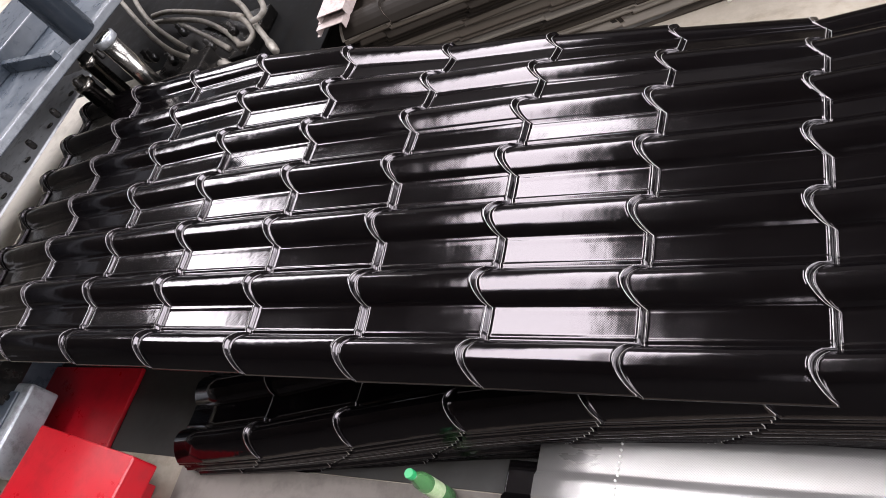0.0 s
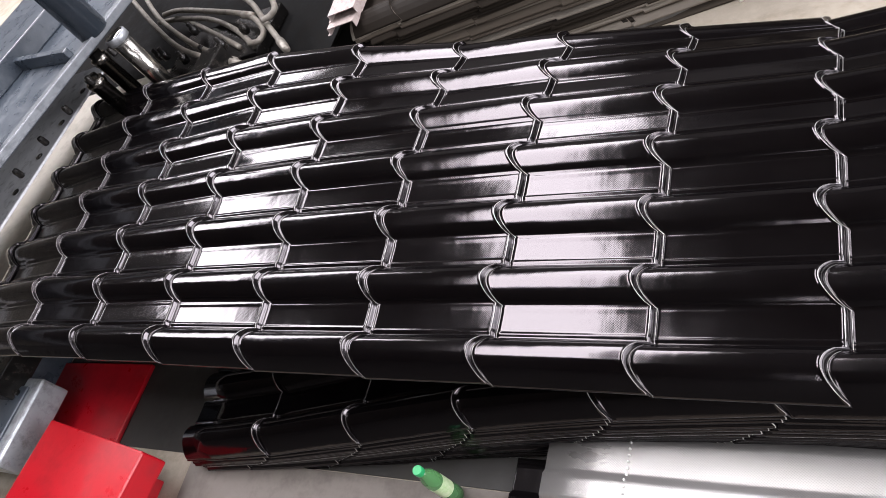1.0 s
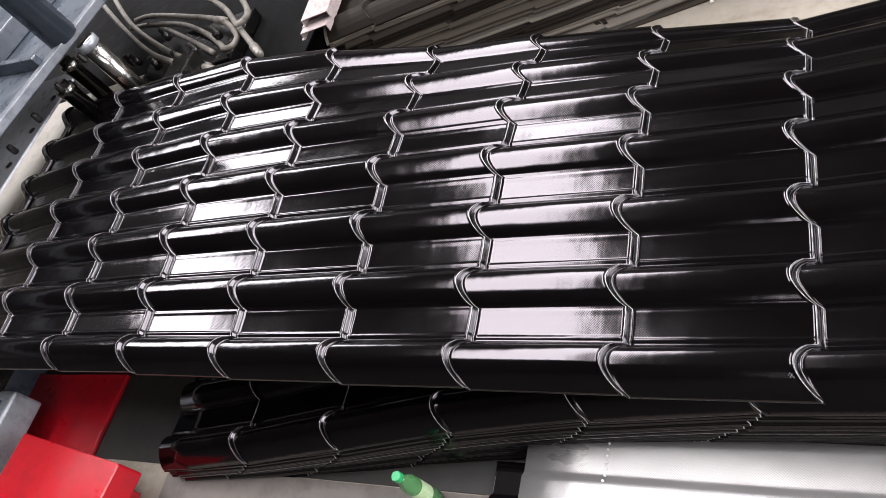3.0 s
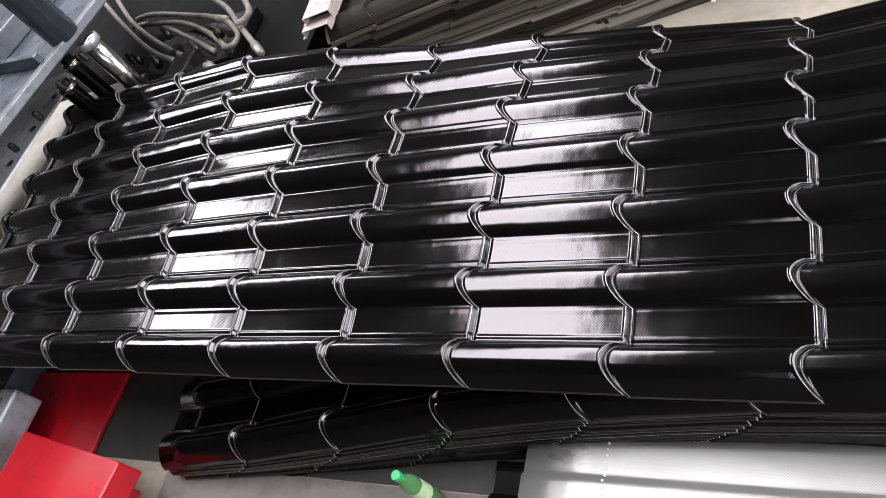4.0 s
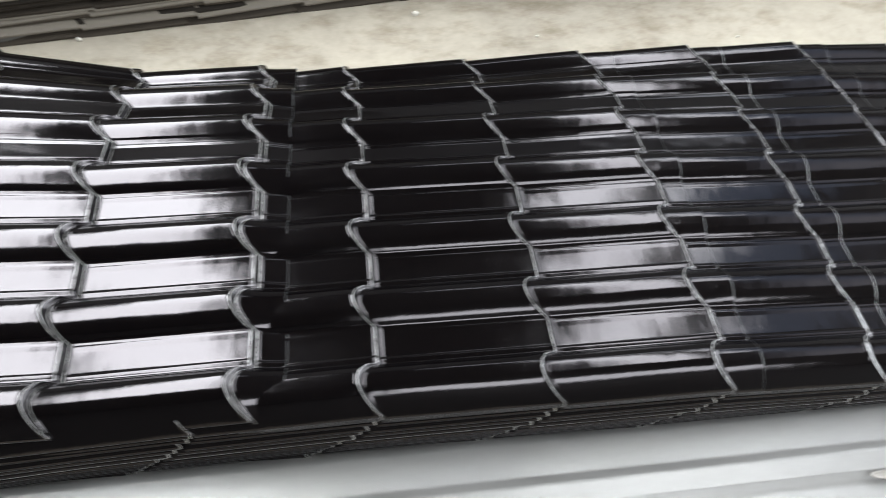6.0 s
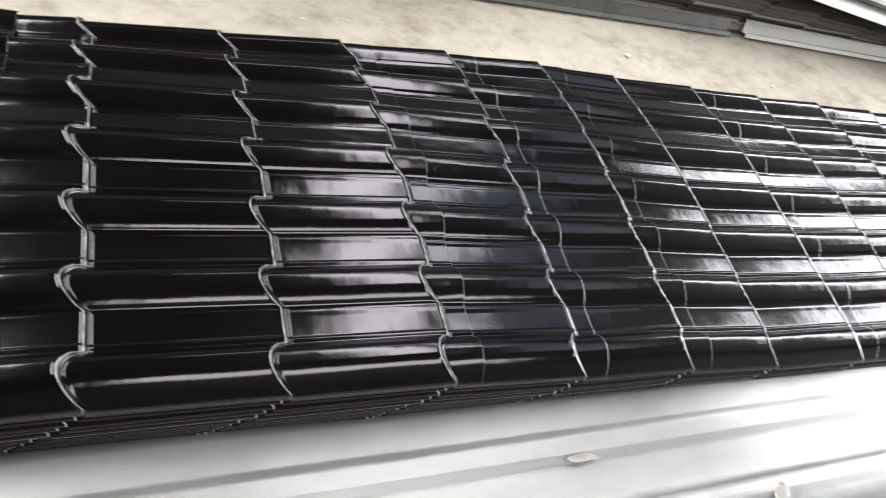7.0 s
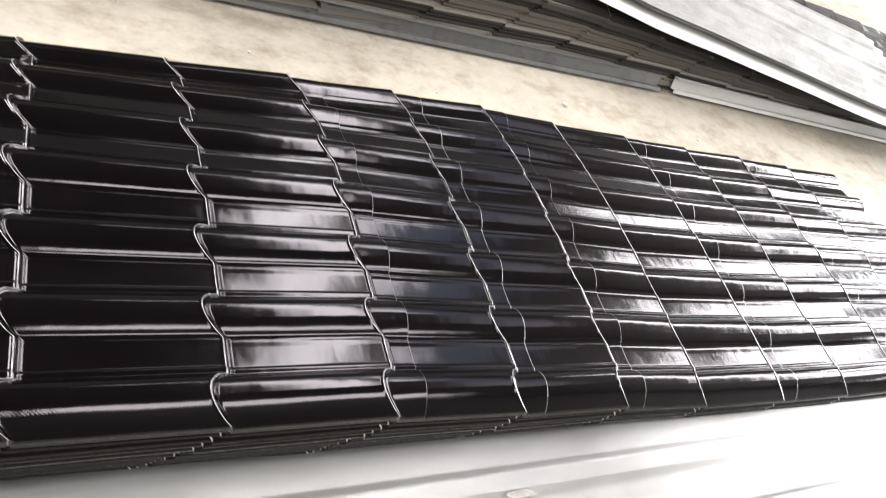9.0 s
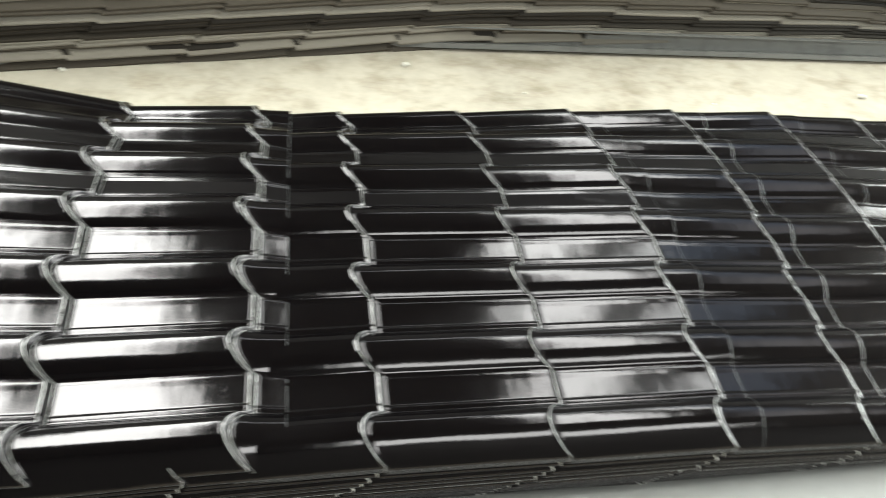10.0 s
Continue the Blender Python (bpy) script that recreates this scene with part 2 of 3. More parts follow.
def tile_sheet(name, steps, x0, x1, base, mat, fine=True, thick=0.0012, wobble=0.0, seed=0, cut=None, double=False):
    """A pressed sheet from x0 to x1 whose tiles step down at each of steps; base(x, y) gives the lie of the sheet: dy, z."""
    rows = cross_rows(fine)
    cols = []

    def saw(x):
        before = [s for s in steps if s <= x]
        after = [s for s in steps if s > x]
        a = before[-1] if before else after[0] - TILE
        b = after[0] if after else before[-1] + TILE
        return (x - a) / (b - a) - 0.5

    beads, glints = set(), set()
    inner = [s for s in steps if x0 + 0.02 < s < x1 - 0.02]
    marks = [x0] + inner + [x1]
    for k, (a, b) in enumerate(zip(marks, marks[1:])):
        if k == 0:
            cols.append((a, saw(a), 0.0))
        n = 3 if fine else 2
        for q in range(1, n):
            cols.append((a + (b - a) * q / n, saw(a + (b - a) * q / n), 1.0))
        if k < len(marks) - 2:
            if fine:
                # crest columns that get the painted highlight
                glints |= {len(cols) + 2, len(cols) + 8} if double else {len(cols) + 2}
                cols += [(b - 0.013, 0.465, 1.0), (b - 0.0085, 0.476, 1.0), (b - 0.0065, 0.60, 1.0), (b - 0.0045, 0.60, 1.0), (b - 0.0025, 0.36, 1.0), (b - 0.0005, -0.10, 1.0), (b + 0.0012, -0.50, 1.0), (b + 0.0026, -0.58, 1.0), (b + 0.0042, -0.40, 1.0), (b + 0.0060, -0.36, 1.0), (b + 0.0078, -0.47, 1.0), (b + 0.013, -0.465, 1.0)]
            else:
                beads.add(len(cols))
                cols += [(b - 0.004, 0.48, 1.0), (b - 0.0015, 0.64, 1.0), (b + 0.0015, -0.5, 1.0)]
        else:
            cols += [(b - 0.0016, saw(b - 0.0016), 0.0), (b - 0.0012, saw(b - 0.0012), 0.0), (b, saw(b), 0.0)]

    rnd = random.Random(seed)
    lean = [(rnd.uniform(-1, 1), rnd.uniform(-1, 1)) for _ in range(60)]

    def place(a, b):
        x, s, w = cols[a]
        y, h, back = rows[b]
        xx = x + back * w
        dy, z = base(x, y)
        q = lean[sum(1 for e in steps if e < x)]
        z += wobble * (q[0] * s + 0.25 * q[1] * (y - 0.5))
        return (xx, y + dy, z + h + STEP * s)

    return grid_object(name, cols, rows, place, mat, thick, fine, cut or CUT, fine, beads, cut, glints)


def table(xs, vals):
    xs, vals = np.array(xs), np.array(vals)

    def at(x):
        return float(np.interp(x, xs, vals))
    return at

# the fresh sheet that comes out of the press: place of its step lines and lie of the sheet
FRESH_X = (-3.460, -3.112, -2.764, -2.412, -2.068, -1.726, -1.382, -1.036, -0.700, -0.356, -0.004, 0.350, 0.420)
FRESH_Z = (0.090, 0.140, 0.174, 0.186, 0.166, 0.140, 0.102, 0.063, 0.027, -0.019, -0.060, -0.059, -0.0735)
FRESH_Y = (-0.024, -0.023, -0.022, -0.021, -0.020, -0.019, -0.017, -0.013, -0.009, -0.004, 0.002, 0.000, 0.000)
FRESH_S = (0.010, 0.020, 0.035, 0.045, 0.058, 0.075, 0.085, 0.080, 0.060, 0.045, 0.028, -0.004, -0.010)
FRESH_Q = (0.000, 0.000, 0.000, 0.040, 0.060, 0.100, 0.200, 0.330, 0.350, 0.400, 0.480, 0.410, 0.380)
# the top of the long pile below it
PILE_X = (-1.859, -1.509, -1.159, -0.809, -0.459, -0.109, 0.241, 0.591, 0.946, 1.296, 1.643, 1.993, 2.320, 2.688, 3.038, 3.388, 3.738, 4.088)
PILE_Z = (-0.205, -0.185, -0.155, -0.125, -0.100, -0.082, -0.075, -0.075, -0.081, -0.088, -0.118, -0.142, -0.170, -0.182, -0.188, -0.194, -0.200, -0.206)
PILE_Y = (-0.197, -0.160, -0.113, -0.062, -0.030, -0.012, -0.008, -0.007, -0.010, -0.012, -0.013, -0.010, -0.014, -0.015, -0.015, -0.015, -0.015, -0.015)
PILE_S = (-0.012, -0.012, -0.012, -0.012, -0.012, -0.012, -0.012, -0.018, -0.016, -0.010, -0.003, 0.001, 0.003, 0.003, 0.003, 0.003, 0.003, 0.003)
PILE_Q = (0.500, 0.500, 0.500, 0.500, 0.500, 0.500, 0.420, 0.360, 0.316, 0.279, 0.211, 0.171, 0.149, 0.139, 0.139, 0.139, 0.139, 0.139)


def lie(xs, zs, ys, ss, qs, down=0.0, squeeze=1.0):
    fz, fy, fs, fq = table(xs, zs), table(xs, ys), table(xs, ss), table(xs, qs)

    def base(x, y):
        top = fz(x) + fs(x) * y - fq(x) * max(0.0, y - 0.4) ** 2
        return fy(x), FLOOR + 0.004 + (top - FLOOR - 0.004) * squeeze - down
    return base


# ---- the hall ----
X0, X1, Y0, Y1 = -14.0, 16.0, -7.0, 10.0
floor = tagged(part("floor", box(X0, X1, Y0, Y1, FLOOR - 0.2, FLOOR, 0), FLOOR_MAT), "worn beige concrete workshop floor with stains", "floor", kind="structure")
tagged(part("wall_north", box(X0, X1, Y1, Y1 + 0.2, FLOOR, ROOF, 0), WALL_MAT), "grey sheet-clad workshop wall", "wall", kind="structure")
tagged(part("wall_south", box(X0, X1, Y0 - 0.2, Y0, FLOOR, ROOF, 0), WALL_MAT), "grey sheet-clad workshop wall", "wall", kind="structure")
tagged(part("wall_west", box(X0 - 0.2, X0, Y0, Y1, FLOOR, ROOF, 0), WALL_MAT), "grey sheet-clad workshop wall", "wall", kind="structure")
bm = box(X1, X1 + 0.2, Y0, -5.0, FLOOR, ROOF, 0)
box(X1, X1 + 0.2, 7.0, Y1, FLOOR, ROOF, 0, bm=bm)
box(X1, X1 + 0.2, -5.0, 7.0, FLOOR + 5.85, ROOF, 0, bm=bm)
tagged(part("wall_east", bm, WALL_MAT), "grey sheet-clad wall with a wide open gate", "wall", kind="structure")
# roof panels between the openings
bm = bmesh.new()
cuts_x = sorted({X0, X1, *(s[0] for s in SKYLIGHTS), *(s[1] for s in SKYLIGHTS)})
cuts_y = sorted({Y0, Y1, *(s[2] for s in SKYLIGHTS), *(s[3] for s in SKYLIGHTS)})
for xa, xb in zip(cuts_x, cuts_x[1:]):
    for ya, yb in zip(cuts_y, cuts_y[1:]):
        mx, my = (xa + xb) / 2, (ya + yb) / 2
        if not any(s[0] < mx < s[1] and s[2] < my < s[3] for s in SKYLIGHTS):
            box(xa, xb, ya, yb, ROOF, ROOF + 0.1, 0, bm=bm)
tagged(part("ceiling", bm, ROOF_MAT), "dark metal workshop roof with skylight strips", "ceiling", kind="structure")

# ---- fresh sheet and long pile ----
fresh_steps = [x for x in FRESH_X[:-1]]
fresh = tile_sheet("roof_sheet", fresh_steps, FRESH_X[2] - 0.06, FRESH_X[-2] + 0.062, lie(FRESH_X, FRESH_Z, FRESH_Y, FRESH_S, FRESH_Q), BLACK, wobble=0.004, seed=3, double=True)
tagged(fresh, "glossy black tile-pressed steel roofing sheet arching out of the press", "roofing sheet", "black roofing sheets")

pile_lie = (PILE_X, PILE_Z, PILE_Y, PILE_S, PILE_Q)
# sheets on top end one after another: last step line of each
for k, last in enumerate((9, 10, 11, 13, 15, 17)):
    end = PILE_X[last] + 0.062
    ob = tile_sheet("roof_sheet", list(PILE_X), -1.87 if k == 0 else 0.3 + 0.02 * k, min(end, 4.08), lie(*pile_lie, down=0.0028 * k), BLACK, wobble=0.003, seed=5)
    tagged(ob, "glossy black tile-pressed steel roofing sheet on the pile, end staggered", "roofing sheet", "black roofing sheets")

LAYERS = 30
for k in range(LAYERS):
    q = k / LAYERS
    shift = -0.217 * (1 - q)
    steps = [x + shift for x in PILE_X]
    rnd = random.Random(k)
    x0 = -1.86 + rnd.uniform(-0.03, 0.03) + 0.02 * math.sin(k * 1.7)
    down = 0.018
    ob = tile_sheet("roof_sheet", steps, x0, 4.05 + shift * 0.3 + rnd.uniform(-0.03, 0.03), lie(*pile_lie, down=down * q, squeeze=0.05 + 0.95 * q), BLACK_OLD, fine=False, thick=0.0, wobble=0.004, seed=k)
    ob.location = (0, rnd.uniform(-0.008, 0.006), 0)
    tagged(ob, "black tile-pressed steel roofing sheet nested in the pile", "roofing sheet", "black roofing sheets")

# ---- silver sheets on the floor beside the pile ----
def ribbed_sheet(name, x0, x1, y0, y1, z, mat, ribs, height, slope=0.0, thick=0.0015, bow=0.0, bend=None, hem=None):
    """A flat sheet with long ribs: ribs are (centre, half width) across y."""
    ys = {y0, y1}
    for c, w in ribs:
        ys |= {c - w - 0.012, c - w, c - w * 0.3, c + w * 0.3, c + w, c + w + 0.012}
    ys |= {y0 + (y1 - y0) * k / 14 for k in range(15)}
    ys = sorted(y for y in ys if y0 <= y <= y1)
    xs = [x0 + (x1 - x0) * k / 40 for k in range(41)]

    def lift(y):
        h = 0.0
        for c, w in ribs:
            d = abs(y - c)
            h = max(h, height * min(1.0, max(0.0, (w + 0.012 - d) / 0.012)))
        return h

    def place(a, b):
        x, y = xs[a], ys[b]
        wave = 0.0015 * math.sin(x * 4.1 + y * 3) + 0.001 * math.sin(x * 9.7)
        dy, dz = bend(x) if bend else (0.0, 0.0)
        zz = z + lift(y) + wave + bow * (x - x0) ** 2 + dz
        if hem and y < hem[0]:
            # the edge is folded down towards the floor
            zz = max(z + wave - 0.6 * (hem[0] - y), hem[1])
        return (x, y + slope * (x - x0) + dy, zz)

    return grid_object(name, xs, ys, place, mat, thick)


SILVER_RIBS = ((-0.250, 0.024), (-0.385, 0.006), (-0.435, 0.006))
for k in range(6):
    rnd = random.Random(40 + k)
    ob = ribbed_sheet("silver_sheet", -0.655 + rnd.uniform(-0.004, 0.004) - 0.002 * k, 4.6 + rnd.uniform(-0.05, 0.05), -0.545 - 0.003 * (5 - k), -0.108, -0.252 - 0.011 * k, SILVER, SILVER_RIBS, 0.010, slope=0.006, hem=(-0.462, FLOOR + 0.004 + 0.0022 * (5 - k)))
    tagged(ob, "bright embossed aluminium-zinc steel sheet lying beside the black pile", "metal sheet", "silver sheets")
    if k == 0:
        for n in range(24):
            y = -0.122 - 0.0145 * n
            up = 0.010 if any(abs(y - c) < w + 0.01 for c, w in SILVER_RIBS) else 0.0
            part("dimple", lathe(((0.0032, -0.2535 + up), (0.0032, -0.2488 + up), (0.0018, -0.2478 + up)), 8, m=Matrix.Translation((-0.462 + 0.03 * (y + 0.3), y, 0))), BEAD, ob)
for k in range(4):
    ob = ribbed_sheet("black_flat_sheet", -0.735 + 0.012 * (k % 2), -0.62, -0.55, -0.19, -0.262 - 0.012 * k, BLACK_OLD, ((-0.3, 0.02), (-0.44, 0.02)), 0.012)
    tagged(ob, "black steel sheet end under the silver sheets", "metal sheet", "black flat sheets")
# loose protective tape scraps on the silver sheet
for k, (x, y, a) in enumerate(((1.62, -0.275, 0.3), (2.17, -0.43, 1.1))):
    bm = bmesh.new()
    rnd = random.Random(70 + k)
    n = 11
    ring = []
    for q in range(n):
        ang = 2 * math.pi * q / n
        r = rnd.uniform(0.6, 1.0)
        ring.append(bm.verts.new((x + (0.055 if k == 0 else 0.04) * r * math.cos(ang), y + (0.012 if k == 0 else 0.03) * r * math.sin(ang), -0.2395 + rnd.uniform(0, 0.004) - (0.004 if k else -0.003))))
    f = bm.faces.new(ring)
    e = bmesh.ops.extrude_face_region(bm, geom=[f])
    bmesh.ops.translate(bm, verts=[v for v in e["geom"] if isinstance(v, bmesh.types.BMVert)], vec=(0, 0, 0.0015))
    tagged(part("film_scrap", bm, FILM), "torn pale scrap of protective film on the silver sheet", "scrap", "film scraps")

# ---- grey pile behind ----
REAR_X = (-2.2, -0.7, 0.1, 1.0, 2.6, 4.6, 7.0)
REAR_Y = (1.31, 1.43, 1.54, 1.67, 1.72, 1.69, 1.62)
rear_y = table(REAR_X, REAR_Y)
REAR_TOP = 0.035
REAR_N = 44


rear_top = table((-2.0, 1.5, 3.0, 4.5, 6.5), (REAR_TOP, REAR_TOP, -0.06, -0.17, -0.22))


def rear_base(k, off):
    q = k / REAR_N
    return lambda x, y: (rear_y(x) + off, FLOOR + 0.026 + (rear_top(x) - FLOOR - 0.026) * q)


for k in range(REAR_N):
    rnd = random.Random(900 + k)
    q = k / REAR_N
    x0 = -1.64 + 0.5 * (1 - q) * (0.4 + 0.6 * rnd.random()) + rnd.uniform(-0.05, 0.05)
    steps = [-2.4 + 0.30 * q + rnd.uniform(-0.005, 0.005) + TILE * i for i in range(26)]
    ob = tile_sheet("grey_roof_sheet", steps, x0, 6.3 + rnd.uniform(-0.2, 0.2), rear_base(k, 0.045 * q + rnd.uniform(-0.013, 0.013)), REAR, fine=False, thick=0.0, wobble=0.007, seed=k, cut=REAR)
    tagged(ob, "dusty dark grey tile-pressed steel sheet stacked on the floor", "roofing sheet", "grey roofing sheets")


white_y = table((2.0, 2.4, 3.18, 3.8, 4.45, 5.6), (1.72, 1.68, 1.575, 1.51, 1.43, 1.26))
white_z = table((2.0, 3.0, 4.0, 4.6, 5.6), (REAR_TOP + 0.03, -0.03, -0.085, -0.12, -0.15))
for k in range(3):
    # the lowest sheet shows a broad plain margin, the ones on it lie set back
    back = 0.105 + 0.012 * k if k else 0.0
    ribs = tuple((0.155 + 0.10 * n, 0.012) for n in range(10))
    ob = ribbed_sheet("white_ribbed_sheet", 2.1 + 0.07 * k, 5.5, back, 1.15, 0.010 * k + (0.022 if k else 0.0), RIBBED if k else CREAM, ribs, 0.014, bend=lambda x: (white_y(x) - 0.01 * k, white_z(x)))
    tagged(ob, "dusty white ribbed steel sheet sagging over the grey pile", "metal sheet", "white ribbed sheets")


GREY_TRIM = worn("dull_galvanised_steel", (0.16, 0.155, 0.145), (0.09, 0.085, 0.078), 0.4, 0.3, scale=9.0)
PINKISH = worn("pale_pinkish_steel", (0.34, 0.28, 0.26), (0.18, 0.13, 0.12), 0.45, scale=30.0)


def channel(name, x0, x1, y0, z0, width, height, turn, mat, label, tilt=0.0):
    """A folded U of sheet steel."""
    bm = bmesh.new()
    t = 0.003
    L = x1 - x0
    box(0, L, 0, width, 0, t, 0, bm=bm)
    box(0, L, 0, t, t, height, 0, bm=bm)
    box(0, L, width - t, width, t, height, 0, bm=bm)
    box(0, L, -0.014, 0, height - t, height, 0, bm=bm)
    ob = part(name, bm, mat)
    ob.matrix_world = pose(x0, y0, z0, tilt, 0, turn)
    return tagged(ob, label, "metal trim", "folded trims")


channel("folded_trim", 3.31, 5.55, 1.585, FLOOR + 0.02, 0.06, 0.035, -1.6, CREAM, "long white folded steel trim along the foot of the grey pile", 70)
channel("folded_trim", -0.75, 0.45, 1.345, FLOOR + 0.015, 0.06, 0.035, 10.0, GREY_TRIM, "grey folded steel trim along the foot of the grey pile", 70)
channel("folded_trim", 0.48, 3.22, 1.57, FLOOR + 0.015, 0.06, 0.035, 0.3, GREY_TRIM, "long grey folded steel trim along the foot of the grey pile", 70)
for k in range(2):
    trim = channel("folded_trim", -1.71 + 0.012 * k, -0.4 + 0.012 * k, 1.29 + 0.03 * k, REAR_TOP + 0.055 + 0.012 * k, 0.125, 0.03, 90, PINKISH, "pale folded steel trim lying across the end of the grey pile")
    trim.matrix_world = pose(-1.71 + 0.012 * k, 1.29 + 0.035 * k, REAR_TOP + 0.045 + 0.03 * k, 180, 0, 93 + k)

# ---- small things on the floor ----
STONE = worn("pale_chips", (0.55, 0.52, 0.46), (0.4, 0.36, 0.3), 0.8, scale=60.0)
for x, y, r in ((0.80, 1.48, 0.011), (-0.29, 1.40, 0.009), (2.54, 1.36, 0.012), (1.9, 1.30, 0.005), (3.3, 1.28, 0.006), (1.2, 1.34, 0.005)):
    bm = bmesh.new()
    bmesh.ops.create_icosphere(bm, subdivisions=2, radius=r)
    rnd = random.Random(int(x * 100))
    for v in bm.verts:
        v.co *= rnd.uniform(0.75, 1.15)
        v.co.z *= 0.7
    ob = part("concrete_chip", bm, STONE)
    ob.location = (x, y - 0.04, FLOOR + r * 0.55)
    tagged(ob, "small pale concrete chip on the floor", "debris", "floor chips")

# green drink bottle
BOTTLE = material("green_plastic", (0.13, 0.34, 0.13), 0.15)
bsdf(BOTTLE).inputs["Transmission Weight"].default_value = 0.5
CAP = material("green_cap", (0.02, 0.30, 0.10), 0.35)
LABEL = worn("pale_green_label", (0.34, 0.5, 0.24), (0.55, 0.62, 0.42), 0.4, scale=40.0, at=0.55)
bottle = thing("drink_bottle", "small green plastic drink bottle standing on the floor", "bottle", at=(-0.915, -0.285, FLOOR + 0.009))
bottle.scale = (0.8, 0.8, 0.92)
part_body = smooth(part("bottle_body", lathe(((0.004, 0.0), (0.026, 0.002), (0.030, 0.012), (0.030, 0.055), (0.0285, 0.062), (0.0285, 0.125), (0.030, 0.132), (0.027, 0.160), (0.014, 0.190), (0.0125, 0.198))), BOTTLE, bottle))
part("bottle_label", lathe(((0.0290, 0.064), (0.0292, 0.066), (0.0292, 0.121), (0.0290, 0.123))), LABEL, bottle, "pale green wrap label")
part("cap", lathe(((0.0155, 0.198), (0.0160, 0.200), (0.0160, 0.214), (0.0145, 0.217))), CAP, bottle, "dark green screw cap")

# ---- the press ----
DARKBLUE = worn("dark_blue_grey_enamel", (0.022, 0.028, 0.036), (0.03, 0.036, 0.045), 0.2, scale=10.0)
press = thing("roll_forming_press", "blue-grey roll-forming press with steel columns and a cream bed", "machine", at=(-2.6, 0.6, FLOOR))
PM = Matrix.Translation((2.6, -0.6, -FLOOR))


BEAM = PM @ Matrix.Translation((-2.54, 1.2, 0)) @ pose(0, 0, 0, 0, 0, -11) @ Matrix.Translation((2.48, -1.2, 0))


def pbox(name, mat, *dims, parent=None, bevel=0.006, label="", m=PM):
    return part(name, box(*dims, bevel, m=m), mat, parent or press, label)


# upper beam: a plate with ribs and a front flange
pbox("beam_plate", BLUE, -3.9, -2.50, -0.5, 1.9, 0.44, 0.47, m=BEAM)
pbox("front_flange", FLANGE, -2.50, -2.455, -0.5, 1.36, 0.455, 0.49, bevel=0.004, label="worn grey steel flange", m=BEAM)
for y in (0.05, 0.55, 1.00):
    pbox("rib", BLUE, -3.8, -2.50, y - 0.014, y + 0.014, 0.47, 0.525, m=BEAM)
pbox("top_rail", BLUE, -3.05, -2.98, -0.5, 1.8, 0.47, 0.56, m=BEAM)
smooth(part("cylinder", lathe(((0.060, 0.475), (0.066, 0.48), (0.066, 1.05), (0.075, 1.055), (0.075, 1.10), (0.06, 1.11)), 32, m=PM @ Matrix.Translation((-2.575, 1.15, 0))), DARKBLUE, press, "dark blue-grey hydraulic cylinder"))
smooth(part("collar", lathe(((0.044, 0.395), (0.050, 0.398), (0.050, 0.424), (0.044, 0.428)), 32, m=PM @ Matrix.Translation((-2.535, 1.175, 0))), BRIGHT, press, "bright ring round the column"))
smooth(part("column", lathe(((0.041, 0.02), (0.041, 0.43)), 32, m=PM @ Matrix.Translation((-2.535, 1.175, 0))), CHROME, press, "polished steel guide column"))
ROD = worn("oiled_steel_rod", (0.16, 0.15, 0.135), (0.05, 0.045, 0.04), 0.22, 1.0, scale=5.0)
for x, y, r, z1 in ((-2.605, 1.09, 0.034, 0.43), (-2.61, 0.995, 0.036, 0.39)):
    rod = smooth(part("tie_rod", lathe(((r, -0.02), (r, z1 - 0.05), (r * 1.12, z1 - 0.048), (r * 1.12, z1 - 0.02), (r * 0.8, z1 - 0.018), (r * 0.8, z1)), 20, m=PM @ Matrix.Translation((x, y, 0))), ROD, press, "oily steel tie rod"))
    part("nut", lathe(((r * 1.3, 0.03), (r * 1.3, 0.06)), 6, m=PM @ Matrix.Translation((x, y, 0))), BRIGHT, rod)
pbox("bed_plate", BED, -4.2, -2.95, -0.45, 1.60, -0.10, -0.05, label="cream painted bed plate")
pbox("lower_die", DARK, -2.95, -2.80, -0.2, 1.4, -0.10, 0.01)
pbox("bed_frame", BLUE, -4.1, -3.0, -0.35, 1.7, FLOOR + 0.004, -0.10)
PALE = worn("chipped_pale_paint", (0.62, 0.63, 0.64), (0.2, 0.2, 0.2), 0.5, scale=26.0, at=0.66)
strip = pbox("perforated_strip", PALE, -3.35, -2.90, -0.4, 1.3, 0.25, 0.262, label="scuffed pale steel strip with holes")
for k in range(8):
    part("hole_plug", lathe(((0.016, 0.2625), (0.016, 0.2665)), 14, m=PM @ Matrix.Translation((-2.96, -0.2 + 0.19 * k, 0))), DARK, strip)
# row of pins under the flange
for k in range(9):
    y = -0.12 + 0.155 * k
    part("clamp_pin", lathe(((0.009, 0.37), (0.013, 0.375), (0.013, 0.40), (0.010, 0.41)), 12, m=BEAM @ Matrix.Translation((-2.48, y, 0))), DARK, press)
pbox("guide_block", DARK, -2.36, -2.24, 1.16, 1.30, FLOOR + 0.004, 0.16)
pbox("bearing_block", BRIGHT, -2.30, -2.20, 1.04, 1.13, FLOOR + 0.004, 0.14)
pbox("side_stand", DARK, -2.9, -2.25, 1.42, 1.75, -0.057, 0.0)
for k in range(7):
    rnd = random.Random(300 + k)
    x, y = -3.0 + 0.11 * k, 1.55 + rnd.uniform(-0.12, 0.15)
    smooth(part("fitting", lathe(((0.016, 0.0), (0.022, 0.006), (0.022, 0.04), (0.013, 0.045), (0.013, 0.07)), 6, m=PM @ Matrix.Translation((x, y, 0.0 + rnd.uniform(0, 0.05)))), DARK, press))

